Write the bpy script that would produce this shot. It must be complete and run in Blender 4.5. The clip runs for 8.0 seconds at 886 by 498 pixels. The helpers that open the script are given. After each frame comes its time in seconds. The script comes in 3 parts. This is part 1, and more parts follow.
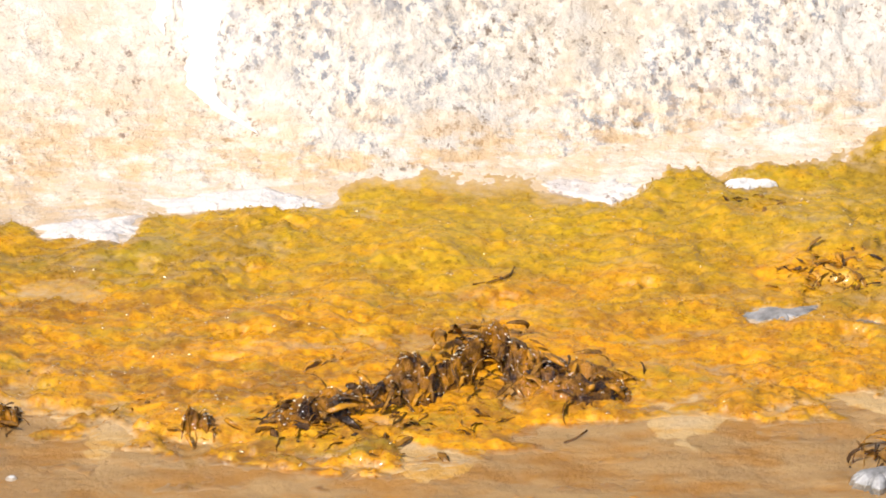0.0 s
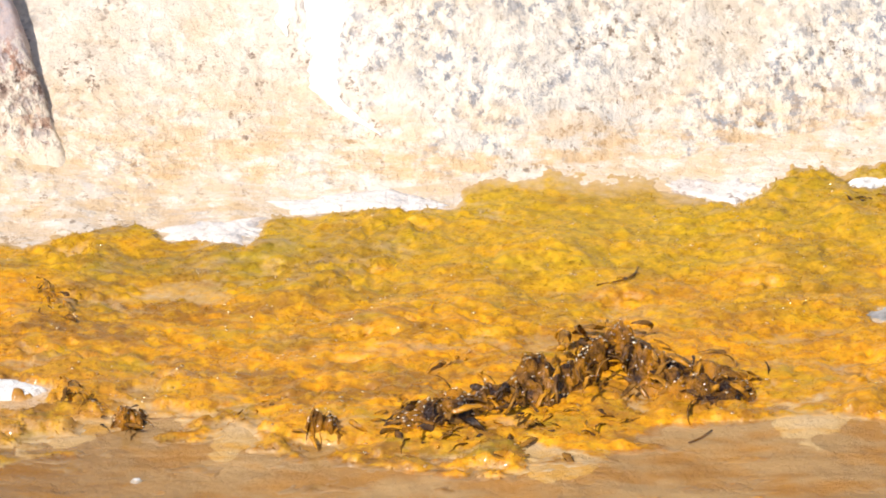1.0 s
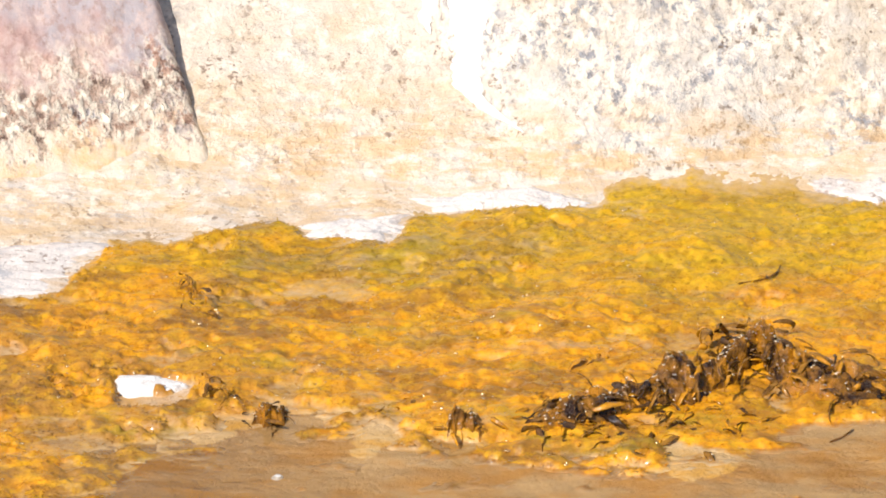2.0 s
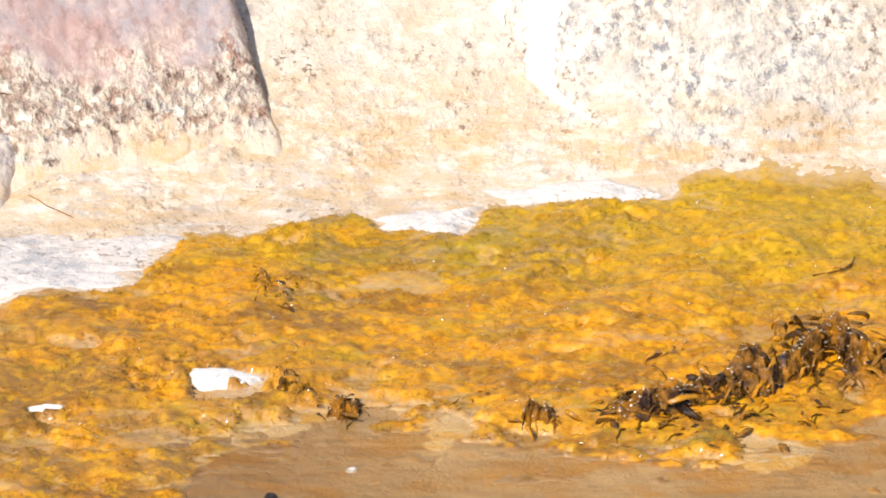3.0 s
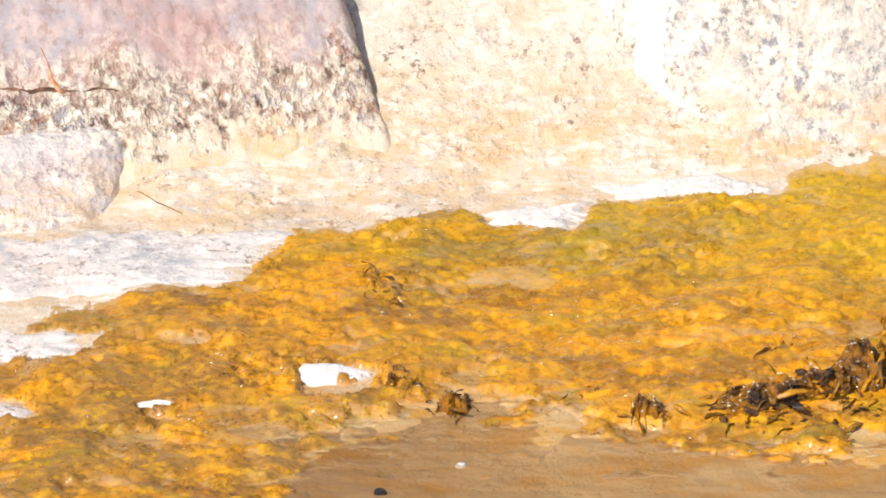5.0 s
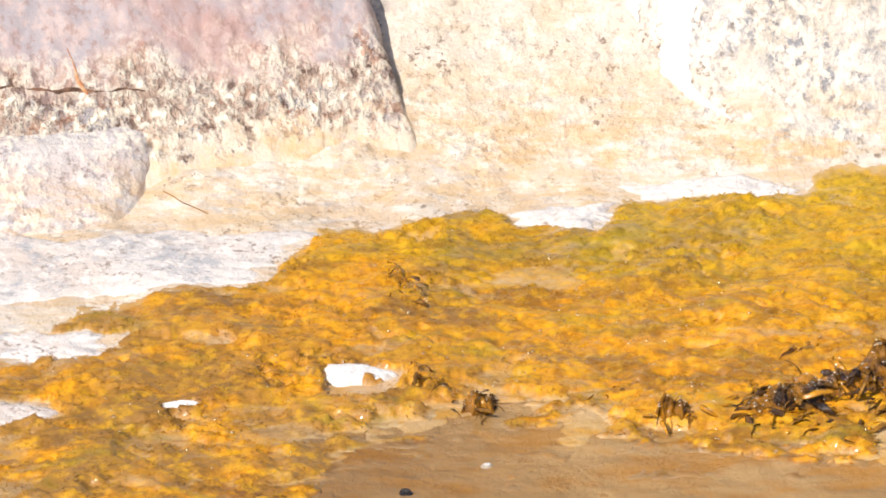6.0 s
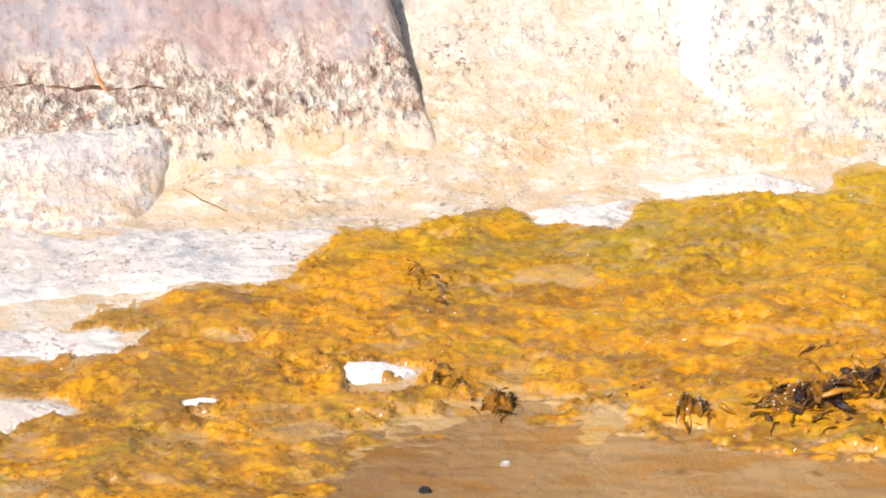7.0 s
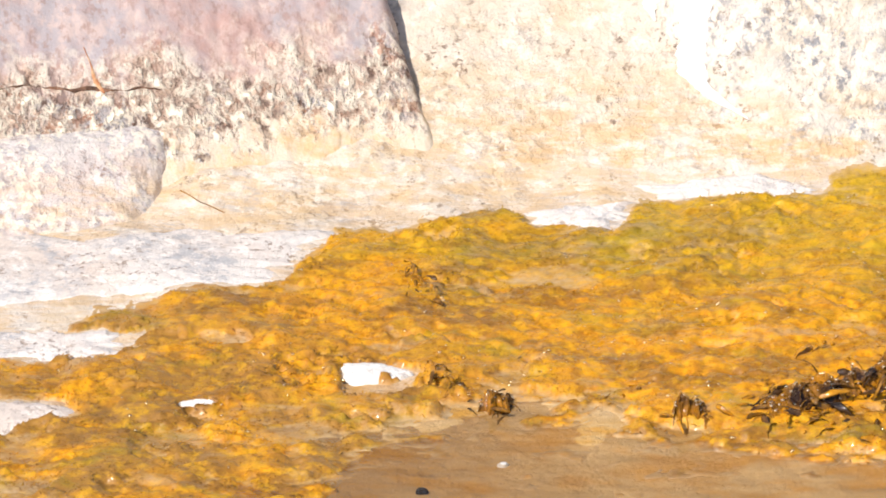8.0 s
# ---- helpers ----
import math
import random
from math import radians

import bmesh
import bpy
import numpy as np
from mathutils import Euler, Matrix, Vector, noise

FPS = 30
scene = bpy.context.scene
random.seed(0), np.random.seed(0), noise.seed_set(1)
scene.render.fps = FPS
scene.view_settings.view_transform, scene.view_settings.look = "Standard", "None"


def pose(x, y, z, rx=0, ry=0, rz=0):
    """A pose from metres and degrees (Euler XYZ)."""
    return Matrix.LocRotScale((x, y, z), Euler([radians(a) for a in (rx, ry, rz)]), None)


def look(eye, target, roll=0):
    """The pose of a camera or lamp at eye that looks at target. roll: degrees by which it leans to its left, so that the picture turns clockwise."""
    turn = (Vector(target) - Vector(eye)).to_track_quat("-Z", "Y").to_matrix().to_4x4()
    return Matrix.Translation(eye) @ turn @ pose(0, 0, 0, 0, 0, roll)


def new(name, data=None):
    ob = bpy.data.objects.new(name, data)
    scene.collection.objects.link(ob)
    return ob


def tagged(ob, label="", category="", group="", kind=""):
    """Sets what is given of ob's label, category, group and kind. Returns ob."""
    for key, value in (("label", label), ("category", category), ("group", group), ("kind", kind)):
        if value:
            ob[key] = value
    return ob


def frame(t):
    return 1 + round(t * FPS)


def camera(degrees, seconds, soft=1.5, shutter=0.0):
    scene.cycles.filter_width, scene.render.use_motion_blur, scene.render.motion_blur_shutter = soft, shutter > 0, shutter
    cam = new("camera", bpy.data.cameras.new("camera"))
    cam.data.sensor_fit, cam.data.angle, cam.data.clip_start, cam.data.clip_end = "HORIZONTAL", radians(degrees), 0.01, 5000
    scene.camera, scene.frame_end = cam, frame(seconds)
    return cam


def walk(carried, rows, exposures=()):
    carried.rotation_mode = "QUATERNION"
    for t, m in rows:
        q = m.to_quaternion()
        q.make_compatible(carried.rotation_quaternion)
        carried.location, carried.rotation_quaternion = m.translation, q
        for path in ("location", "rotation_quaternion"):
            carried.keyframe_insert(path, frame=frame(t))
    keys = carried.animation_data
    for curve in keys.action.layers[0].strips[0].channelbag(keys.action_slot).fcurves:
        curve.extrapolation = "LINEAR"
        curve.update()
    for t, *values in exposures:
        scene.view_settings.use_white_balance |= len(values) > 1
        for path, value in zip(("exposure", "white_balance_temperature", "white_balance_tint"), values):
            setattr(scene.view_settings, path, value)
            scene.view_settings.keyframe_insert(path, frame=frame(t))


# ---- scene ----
from mathutils.bvhtree import BVHTree

# ---- camera: a long lens across the water, panning from a tripod ----
EYE = (0.0000, -9.0631, 4.2262)
cam = camera(4.4897, 8.0, soft=1.8)
walk(cam, [
    (0, look(EYE, (0.43478, 0.00535, 0.01148), 1.288)),
    (0.5, look(EYE, (0.43171, 0.00586, 0.01257), 1.245)),
    (0.7, look(EYE, (0.42400, 0.00575, 0.01233), 1.135)),
    (0.8, look(EYE, (0.40501, 0.00570, 0.01223), 1.039)),
    (0.9, look(EYE, (0.37252, 0.00568, 0.01218), 0.908)),
    (1, look(EYE, (0.32510, 0.00569, 0.01220), 0.737)),
    (1.1, look(EYE, (0.30152, 0.00571, 0.01225), 0.708)),
    (1.2, look(EYE, (0.27651, 0.00572, 0.01227), 0.676)),
    (1.3, look(EYE, (0.25601, 0.00572, 0.01226), 0.656)),
    (1.5, look(EYE, (0.23804, 0.00569, 0.01220), 0.678)),
    (1.8, look(EYE, (0.21598, 0.00516, 0.01107), 0.671)),
    (2, look(EYE, (0.19927, 0.00480, 0.01030), 0.661)),
    (2.2, look(EYE, (0.17306, 0.00337, 0.00722), 0.645)),
    (3.3, look(EYE, (0.10219, 0.00186, 0.00398), 0.173)),
    (3.5, look(EYE, (0.08084, 0.00176, 0.00378), 0.017)),
    (4, look(EYE, (0.06903, 0.00051, 0.00110), 0.052)),
    (4.5, look(EYE, (0.04395, 0.00023, 0.00049), 0.082)),
    (5.8, look(EYE, (0.02797, 0.00009, 0.00020), -0.044)),
    (6, look(EYE, (0.01455, 0.00032, 0.00069), -0.008)),
    (6.5, look(EYE, (-0.00043, 0.00032, 0.00069), 0.067)),
    (7, look(EYE, (-0.00262, -0.00049, -0.00104), -0.014)),
    (7.5, look(EYE, (0.00015, -0.00003, -0.00007), 0.061)),
    (8, look(EYE, (0.00000, 0.00000, 0.00000), -0.000)),
], exposures=[(0, 0.25), (8.0, 0.25)])

# ---- light ----
SUN_ELEVATION, SUN_AZIMUTH = radians(43), radians(36)   # behind the camera, to its left
world = bpy.data.worlds.new("sky")
scene.world = world
world.use_nodes = True
sky = world.node_tree.nodes.new("ShaderNodeTexSky")
sky.sky_type, sky.sun_disc = "NISHITA", False
sky.sun_elevation, sky.sun_rotation = SUN_ELEVATION, radians(180) + SUN_AZIMUTH
world.node_tree.nodes["Background"].inputs["Strength"].default_value = 0.13
world.node_tree.links.new(sky.outputs[0], world.node_tree.nodes["Background"].inputs[0])
sun = new("sun", bpy.data.lights.new("sun", "SUN"))
sun.data.energy, sun.data.angle, sun.data.color = 5.0, radians(0.53), (1.0, 0.95, 0.88)
to_sun = Vector((-math.sin(SUN_AZIMUTH) * math.cos(SUN_ELEVATION), -math.cos(SUN_AZIMUTH) * math.cos(SUN_ELEVATION), math.sin(SUN_ELEVATION)))
sun.matrix_world = look(to_sun * 20, (0, 0, 0))


# ---- noise in numpy ----
def lattice(ix, iy, iz, seed):
    h = (ix * 374761393 + iy * 668265263 + iz * 2147483647 + seed * 974711) & 0xFFFFFFFF
    h = ((h ^ (h >> 13)) * 1274126177) & 0xFFFFFFFF
    h = ((h ^ (h >> 16)) * 2246822519) & 0xFFFFFFFF
    return ((h ^ (h >> 15)) & 0xFFFF) / 32767.5 - 1


def vnoise(p, seed=0):
    i = np.floor(p).astype(np.int64)
    f = p - i
    f = f * f * (3 - 2 * f)
    out = 0
    for a in (0, 1):
        for b in (0, 1):
            for c in (0, 1):
                w = (f[..., 0] if a else 1 - f[..., 0]) * (f[..., 1] if b else 1 - f[..., 1]) * (f[..., 2] if c else 1 - f[..., 2])
                out = out + w * lattice(i[..., 0] + a, i[..., 1] + b, i[..., 2] + c, seed)
    return out


def fbm(p, size, octaves=4, seed=0, gain=0.5):
    """Noise of that largest size in metres, about -1 to 1."""
    q, amp, out = np.asarray(p, float) / size, 1.0, 0
    for k in range(octaves):
        out = out + amp * vnoise(q + 17.3 * k, seed + k)
        q, amp = q * 2.03, amp * gain
    return out


def fbm2(x, y, size, octaves=4, seed=0, gain=0.5):
    return fbm(np.stack([x, y, np.zeros_like(x)], -1), size, octaves, seed, gain)


def ease(a, b, v):
    t = np.clip((v - a) / (b - a), 0, 1)
    return t * t * (3 - 2 * t)


# ---- materials ----
def material(name, build):
    m = bpy.data.materials.new(name)
    m.use_nodes = True
    build(m.node_tree.nodes, m.node_tree.links, m.node_tree.nodes["Principled BSDF"])
    return m


def node(nodes, kind, **values):
    n = nodes.new("ShaderNode" + kind)
    for key, value in values.items():
        n.inputs[key.replace("_", " ")].default_value = value
    return n


def coords(nodes, links, scale=(1, 1, 1)):
    g = nodes.new("ShaderNodeNewGeometry")
    m = node(nodes, "Mapping", Scale=scale)
    links.new(g.outputs["Position"], m.inputs["Vector"])
    return m.outputs[0]


def noise_at(nodes, links, co, scale, detail=4, rough=0.6):
    n = node(nodes, "TexNoise", Scale=scale, Detail=detail, Roughness=rough)
    links.new(co, n.inputs["Vector"])
    return n.outputs["Fac"]


def ramp(nodes, links, fac, *stops):
    r = nodes.new("ShaderNodeValToRGB")
    while len(r.color_ramp.elements) < len(stops):
        r.color_ramp.elements.new(0.5)
    for e, (at, colour) in zip(r.color_ramp.elements, stops):
        e.position = at
        e.color = (*colour, 1) if isinstance(colour, tuple) else (colour, colour, colour, 1)
    links.new(fac, r.inputs[0])
    return r.outputs[0]


def mix(nodes, links, fac, a, b, blend="MIX"):
    m = nodes.new("ShaderNodeMix")
    m.data_type, m.blend_type = "RGBA", blend
    for socket, value in ((m.inputs["Factor"], fac), (m.inputs[6], a), (m.inputs[7], b)):
        if isinstance(value, tuple):
            socket.default_value = (*value, 1)
        elif isinstance(value, (int, float)):
            socket.default_value = value
        else:
            links.new(value, socket)
    return m.outputs[2]


def clamp(n, l, value, low, high):
    r = n.new("ShaderNodeMapRange")
    r.inputs["From Min"].default_value, r.inputs["From Max"].default_value = low, high
    l.new(value, r.inputs[0])
    return r.outputs[0]


def bump(nodes, links, bsdf, height, distance, strength=1.0, normal=None):
    b = node(nodes, "Bump", Distance=distance, Strength=strength)
    links.new(height, b.inputs["Height"])
    if normal:
        links.new(normal, b.inputs["Normal"])
    links.new(b.outputs[0], bsdf.inputs["Normal"])
    return b.outputs[0]


def granite(base, tan, grey, dark, grey_amount, dark_amount, stain=None, silt=None, rough_below=None, spread=0.5, pits=0.0):
    """Speckled granite: pale ground, tan and grey blotches, dark mica flecks and pits; stain: colour, strength and the heights between which it fades out."""
    def build(n, l, p):
        co = coords(n, l)
        soft = noise_at(n, l, coords(n, l, (0.7, 1, 1)), 9, 7, 0.68)
        col = mix(n, l, ramp(n, l, soft, (0.46, 0.0), (0.58, 0.9)), base, tan)
        zone = ramp(n, l, noise_at(n, l, co, 10, 5, 0.62), (spread - 0.07, 0.0), (spread + 0.07, 1.0))
        if rough_below:
            g0 = n.new("ShaderNodeNewGeometry")
            s0 = n.new("ShaderNodeSeparateXYZ")
            l.new(g0.outputs["Position"], s0.inputs[0])
            a0 = n.new("ShaderNodeMath")
            a0.operation = "MULTIPLY_ADD"
            l.new(noise_at(n, l, co, 25, 4, 0.6), a0.inputs[0])
            a0.inputs[1].default_value = 0.1
            l.new(s0.outputs["Z"], a0.inputs[2])
            below = clamp(n, l, a0.outputs[0], rough_below + 0.065, rough_below + 0.035)
            zone = mix(n, l, below, (0.16, 0.16, 0.16), zone)
            col = mix(n, l, below, mix(n, l, 0.65, col, tan), col)
        blotch = noise_at(n, l, co, 75, 6, 0.75)
        gm = mix(n, l, 1.0, ramp(n, l, blotch, (0.47, 0.0), (0.55, grey_amount)), zone, "MULTIPLY")
        col = mix(n, l, gm, col, grey)
        pale = ramp(n, l, noise_at(n, l, co, 48, 6, 0.75), (0.52, 0.0), (0.59, 0.7))
        col = mix(n, l, pale, col, tuple(min(0.8, 1.25 * c) for c in base))
        fleck = noise_at(n, l, co, 125, 5, 0.72)
        where = ramp(n, l, noise_at(n, l, co, 15, 5, 0.7), (0.46, 0.0), (0.6, 1.0))
        fm = mix(n, l, 1.0, ramp(n, l, fleck, (0.555, 0.0), (0.59, dark_amount)), where, "MULTIPLY")
        if rough_below:
            fm = mix(n, l, 1.0, fm, mix(n, l, below, (0.15, 0.15, 0.15), (1.0, 1.0, 1.0)), "MULTIPLY")
        col = mix(n, l, fm, col, dark)
        if pits:
            grain = noise_at(n, l, coords(n, l, (1.15, 1.15, 0.75)), 95, 5, 0.68)
            inside = below if rough_below else zone
            cream = mix(n, l, 1.0, ramp(n, l, grain, (0.44, 0.95), (0.52, 0.0)), inside, "MULTIPLY")
            col = mix(n, l, cream, col, (0.7, 0.61, 0.5))
            sparse = ramp(n, l, noise_at(n, l, co, 34, 5, 0.7), (0.47, 0.0), (0.56, pits))
            pit = mix(n, l, 1.0, mix(n, l, 1.0, ramp(n, l, grain, (0.53, 0.0), (0.6, 1.0)), inside, "MULTIPLY"), sparse, "MULTIPLY")
            col = mix(n, l, pit, col, dark)
        if stain or silt:
            g = n.new("ShaderNodeNewGeometry")
            s = n.new("ShaderNodeSeparateXYZ")
            l.new(g.outputs["Position"], s.inputs[0])
        if stain:
            colour, strength, low, high = stain
            r = n.new("ShaderNodeMapRange")
            for key, value in (("From Min", high), ("From Max", low), ("To Max", strength)):
                r.inputs[key].default_value = value
            l.new(s.outputs["Z"], r.inputs[0])
            streak = ramp(n, l, noise_at(n, l, coords(n, l, (0.45, 1.4, 1.4)), 38, 7, 0.75), (0.43, 0.0), (0.56, 1.0))
            col = mix(n, l, mix(n, l, 1.0, r.outputs[0], streak, "MULTIPLY"), col, colour)
        if silt:
            r = n.new("ShaderNodeMapRange")
            r.inputs["From Min"].default_value, r.inputs["From Max"].default_value = 0.009, 0.001
            l.new(s.outputs["Z"], r.inputs[0])
            streaks = noise_at(n, l, coords(n, l, (0.4, 1.2, 1)), 16, 3, 0.5)
            film = ramp(n, l, noise_at(n, l, coords(n, l, (0.45, 1, 1)), 20, 6, 0.68), (0.47, 0.0), (0.6, 0.85))
            bed = mix(n, l, film, ramp(n, l, streaks, (0.3, silt[0]), (0.7, silt[1])), silt[2])
            bed = mix(n, l, clamp(n, l, s.outputs["X"], 0.12, -0.2), bed, mix(n, l, film, (0.33, 0.18, 0.06), (0.4, 0.185, 0.015)))
            bed = mix(n, l, clamp(n, l, s.outputs["Z"], -0.02, -0.25), bed, (0.1, 0.085, 0.045))
            col = mix(n, l, r.outputs[0], col, bed)
        l.new(col, p.inputs["Base Color"])
        p.inputs["Roughness"].default_value = 0.8
        b1 = bump(n, l, p, noise_at(n, l, co, 60, 6, 0.66), 0.004, 0.7)
        if pits:
            b0 = bump(n, l, p, ramp(n, l, grain, (0.42, 1.0), (0.62, 0.0)), 0.004, pits)
            l.new(b0, b1.node.inputs["Normal"])
        if rough_below:
            l.new(clamp(n, l, a0.outputs[0], rough_below + 0.075, rough_below + 0.02), b1.node.inputs["Strength"])
        bump(n, l, p, ramp(n, l, fleck, (0.5, 1.0), (0.62, 0.0)), 0.001, 0.5, b1)
    return build


STAIN = (0.52, 0.31, 0.12)


def build_pink_granite(n, l, p):
    """Smooth streaked pink and lilac grey above; a crumbling band of cream crystals, rust and pits below."""
    co, tall = coords(n, l), coords(n, l, (1.25, 1.25, 0.55))
    g = n.new("ShaderNodeNewGeometry")
    s = n.new("ShaderNodeSeparateXYZ")
    l.new(g.outputs["Position"], s.inputs[0])
    a = n.new("ShaderNodeMath")
    a.operation = "MULTIPLY_ADD"
    l.new(noise_at(n, l, co, 22, 5, 0.65), a.inputs[0])
    a.inputs[1].default_value = 0.11
    l.new(s.outputs["Z"], a.inputs[2])
    below = clamp(n, l, a.outputs[0], 0.182, 0.148)
    smooth = mix(n, l, ramp(n, l, noise_at(n, l, tall, 9, 6, 0.65), (0.42, 0.0), (0.58, 1.0)), (0.37, 0.23, 0.2), (0.32, 0.275, 0.28))
    smooth = mix(n, l, ramp(n, l, noise_at(n, l, tall, 46, 6, 0.72), (0.48, 0.0), (0.6, 0.75)), smooth, (0.46, 0.34, 0.3))
    smooth = mix(n, l, ramp(n, l, noise_at(n, l, tall, 85, 5, 0.7), (0.53, 0.0), (0.61, 0.6)), smooth, (0.25, 0.15, 0.125))
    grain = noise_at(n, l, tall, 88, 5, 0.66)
    crumb = mix(n, l, ramp(n, l, noise_at(n, l, co, 16, 6, 0.7), (0.48, 0.0), (0.6, 1.0)), (0.58, 0.42, 0.32), (0.46, 0.41, 0.4))
    crumb = mix(n, l, ramp(n, l, grain, (0.475, 1.0), (0.53, 0.0)), crumb, (0.74, 0.63, 0.5))
    rust = mix(n, l, 1.0, ramp(n, l, noise_at(n, l, tall, 62, 5, 0.7), (0.52, 0.0), (0.57, 0.95)), ramp(n, l, noise_at(n, l, co, 17, 4, 0.6), (0.4, 0.2), (0.6, 1.0)), "MULTIPLY")
    crumb = mix(n, l, rust, crumb, (0.36, 0.16, 0.09))
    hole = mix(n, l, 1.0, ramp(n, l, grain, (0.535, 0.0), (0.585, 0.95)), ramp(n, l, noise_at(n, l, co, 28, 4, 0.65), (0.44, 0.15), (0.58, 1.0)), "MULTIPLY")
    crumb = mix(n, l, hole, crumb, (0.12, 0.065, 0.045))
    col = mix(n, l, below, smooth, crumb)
    f = n.new("ShaderNodeMath")
    f.operation = "MULTIPLY_ADD"
    l.new(noise_at(n, l, co, 36, 6, 0.72), f.inputs[0])
    f.inputs[1].default_value = 0.13
    l.new(s.outputs["Z"], f.inputs[2])
    foot = clamp(n, l, f.outputs[0], 0.132, 0.112)
    sand = mix(n, l, ramp(n, l, noise_at(n, l, co, 22, 6, 0.7), (0.45, 0.0), (0.6, 0.9)), (0.57, 0.47, 0.36), (0.53, 0.35, 0.18))
    l.new(mix(n, l, foot, col, sand), p.inputs["Base Color"])
    p.inputs["Roughness"].default_value = 0.8
    b1 = bump(n, l, p, noise_at(n, l, tall, 60, 6, 0.65), 0.0035, 0.6)
    b2 = bump(n, l, p, ramp(n, l, grain, (0.4, 1.0), (0.63, 0.0)), 0.0045, 0.8, b1)
    l.new(mix(n, l, foot, below, (0.25, 0.25, 0.25)), b2.node.inputs["Strength"])


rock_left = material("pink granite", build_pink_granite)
rock_mid = material("tan granite", granite((0.58, 0.495, 0.41), (0.55, 0.42, 0.295), (0.29, 0.27, 0.27), (0.17, 0.11, 0.08), 0.8, 0.9, (STAIN, 0.65, 0.035, 0.1), None, None, 0.56, 0.4))
rock_right = material("grey granite", granite((0.555, 0.49, 0.425), (0.52, 0.42, 0.315), (0.22, 0.22, 0.24), (0.15, 0.1, 0.07), 0.95, 0.9, (STAIN, 0.7, 0.035, 0.09), None, None, 0.48, 0.35))
rock_ground = material("washed granite", granite((0.6, 0.52, 0.44), (0.55, 0.42, 0.28), (0.37, 0.33, 0.31), (0.2, 0.14, 0.1), 0.7, 0.85, (STAIN, 0.5, 0.03, 0.085), ((0.43, 0.26, 0.095), (0.54, 0.355, 0.16), (0.48, 0.225, 0.02)), None, 0.54))
rock_white = material("white stone", granite((0.66, 0.62, 0.58), (0.6, 0.54, 0.48), (0.46, 0.43, 0.42), (0.27, 0.2, 0.16), 0.6, 0.5))
rock_low = material("smooth grey granite", granite((0.53, 0.47, 0.44), (0.5, 0.4, 0.36), (0.34, 0.32, 0.335), (0.2, 0.1, 0.07), 0.8, 0.8, (STAIN, 0.5, 0.03, 0.06), None, None, 0.47, 0.35))
rock_slab = material("bleached granite", granite((0.62, 0.555, 0.505), (0.58, 0.48, 0.41), (0.36, 0.35, 0.36), (0.22, 0.15, 0.11), 0.8, 0.8, None, None, None, 0.52))


def build_weed(dark, light, relief=0.002, gloss=0.15, size=90):
    def build(n, l, p):
        co = coords(n, l)
        l.new(ramp(n, l, noise_at(n, l, co, size, 4, 0.6), (0.38, dark), (0.64, light)), p.inputs["Base Color"])
        p.inputs["Roughness"].default_value, p.inputs["Specular IOR Level"].default_value = gloss, 0.35
        bump(n, l, p, noise_at(n, l, co, 240, 4, 0.6), relief, 0.8)
    return build


def build_wet(n, l, p):
    co = coords(n, l)
    l.new(ramp(n, l, noise_at(n, l, co, 80, 5), (0.35, (0.13, 0.12, 0.11)), (0.65, (0.34, 0.32, 0.31))), p.inputs["Base Color"])
    p.inputs["Roughness"].default_value = 0.35
    bump(n, l, p, noise_at(n, l, co, 150, 5, 0.7), 0.002, 0.6)


rock_wet = material("wet grey stone", build_wet)

rock_dark = material("dark wet pebble", build_weed((0.02, 0.016, 0.014), (0.06, 0.05, 0.045)))


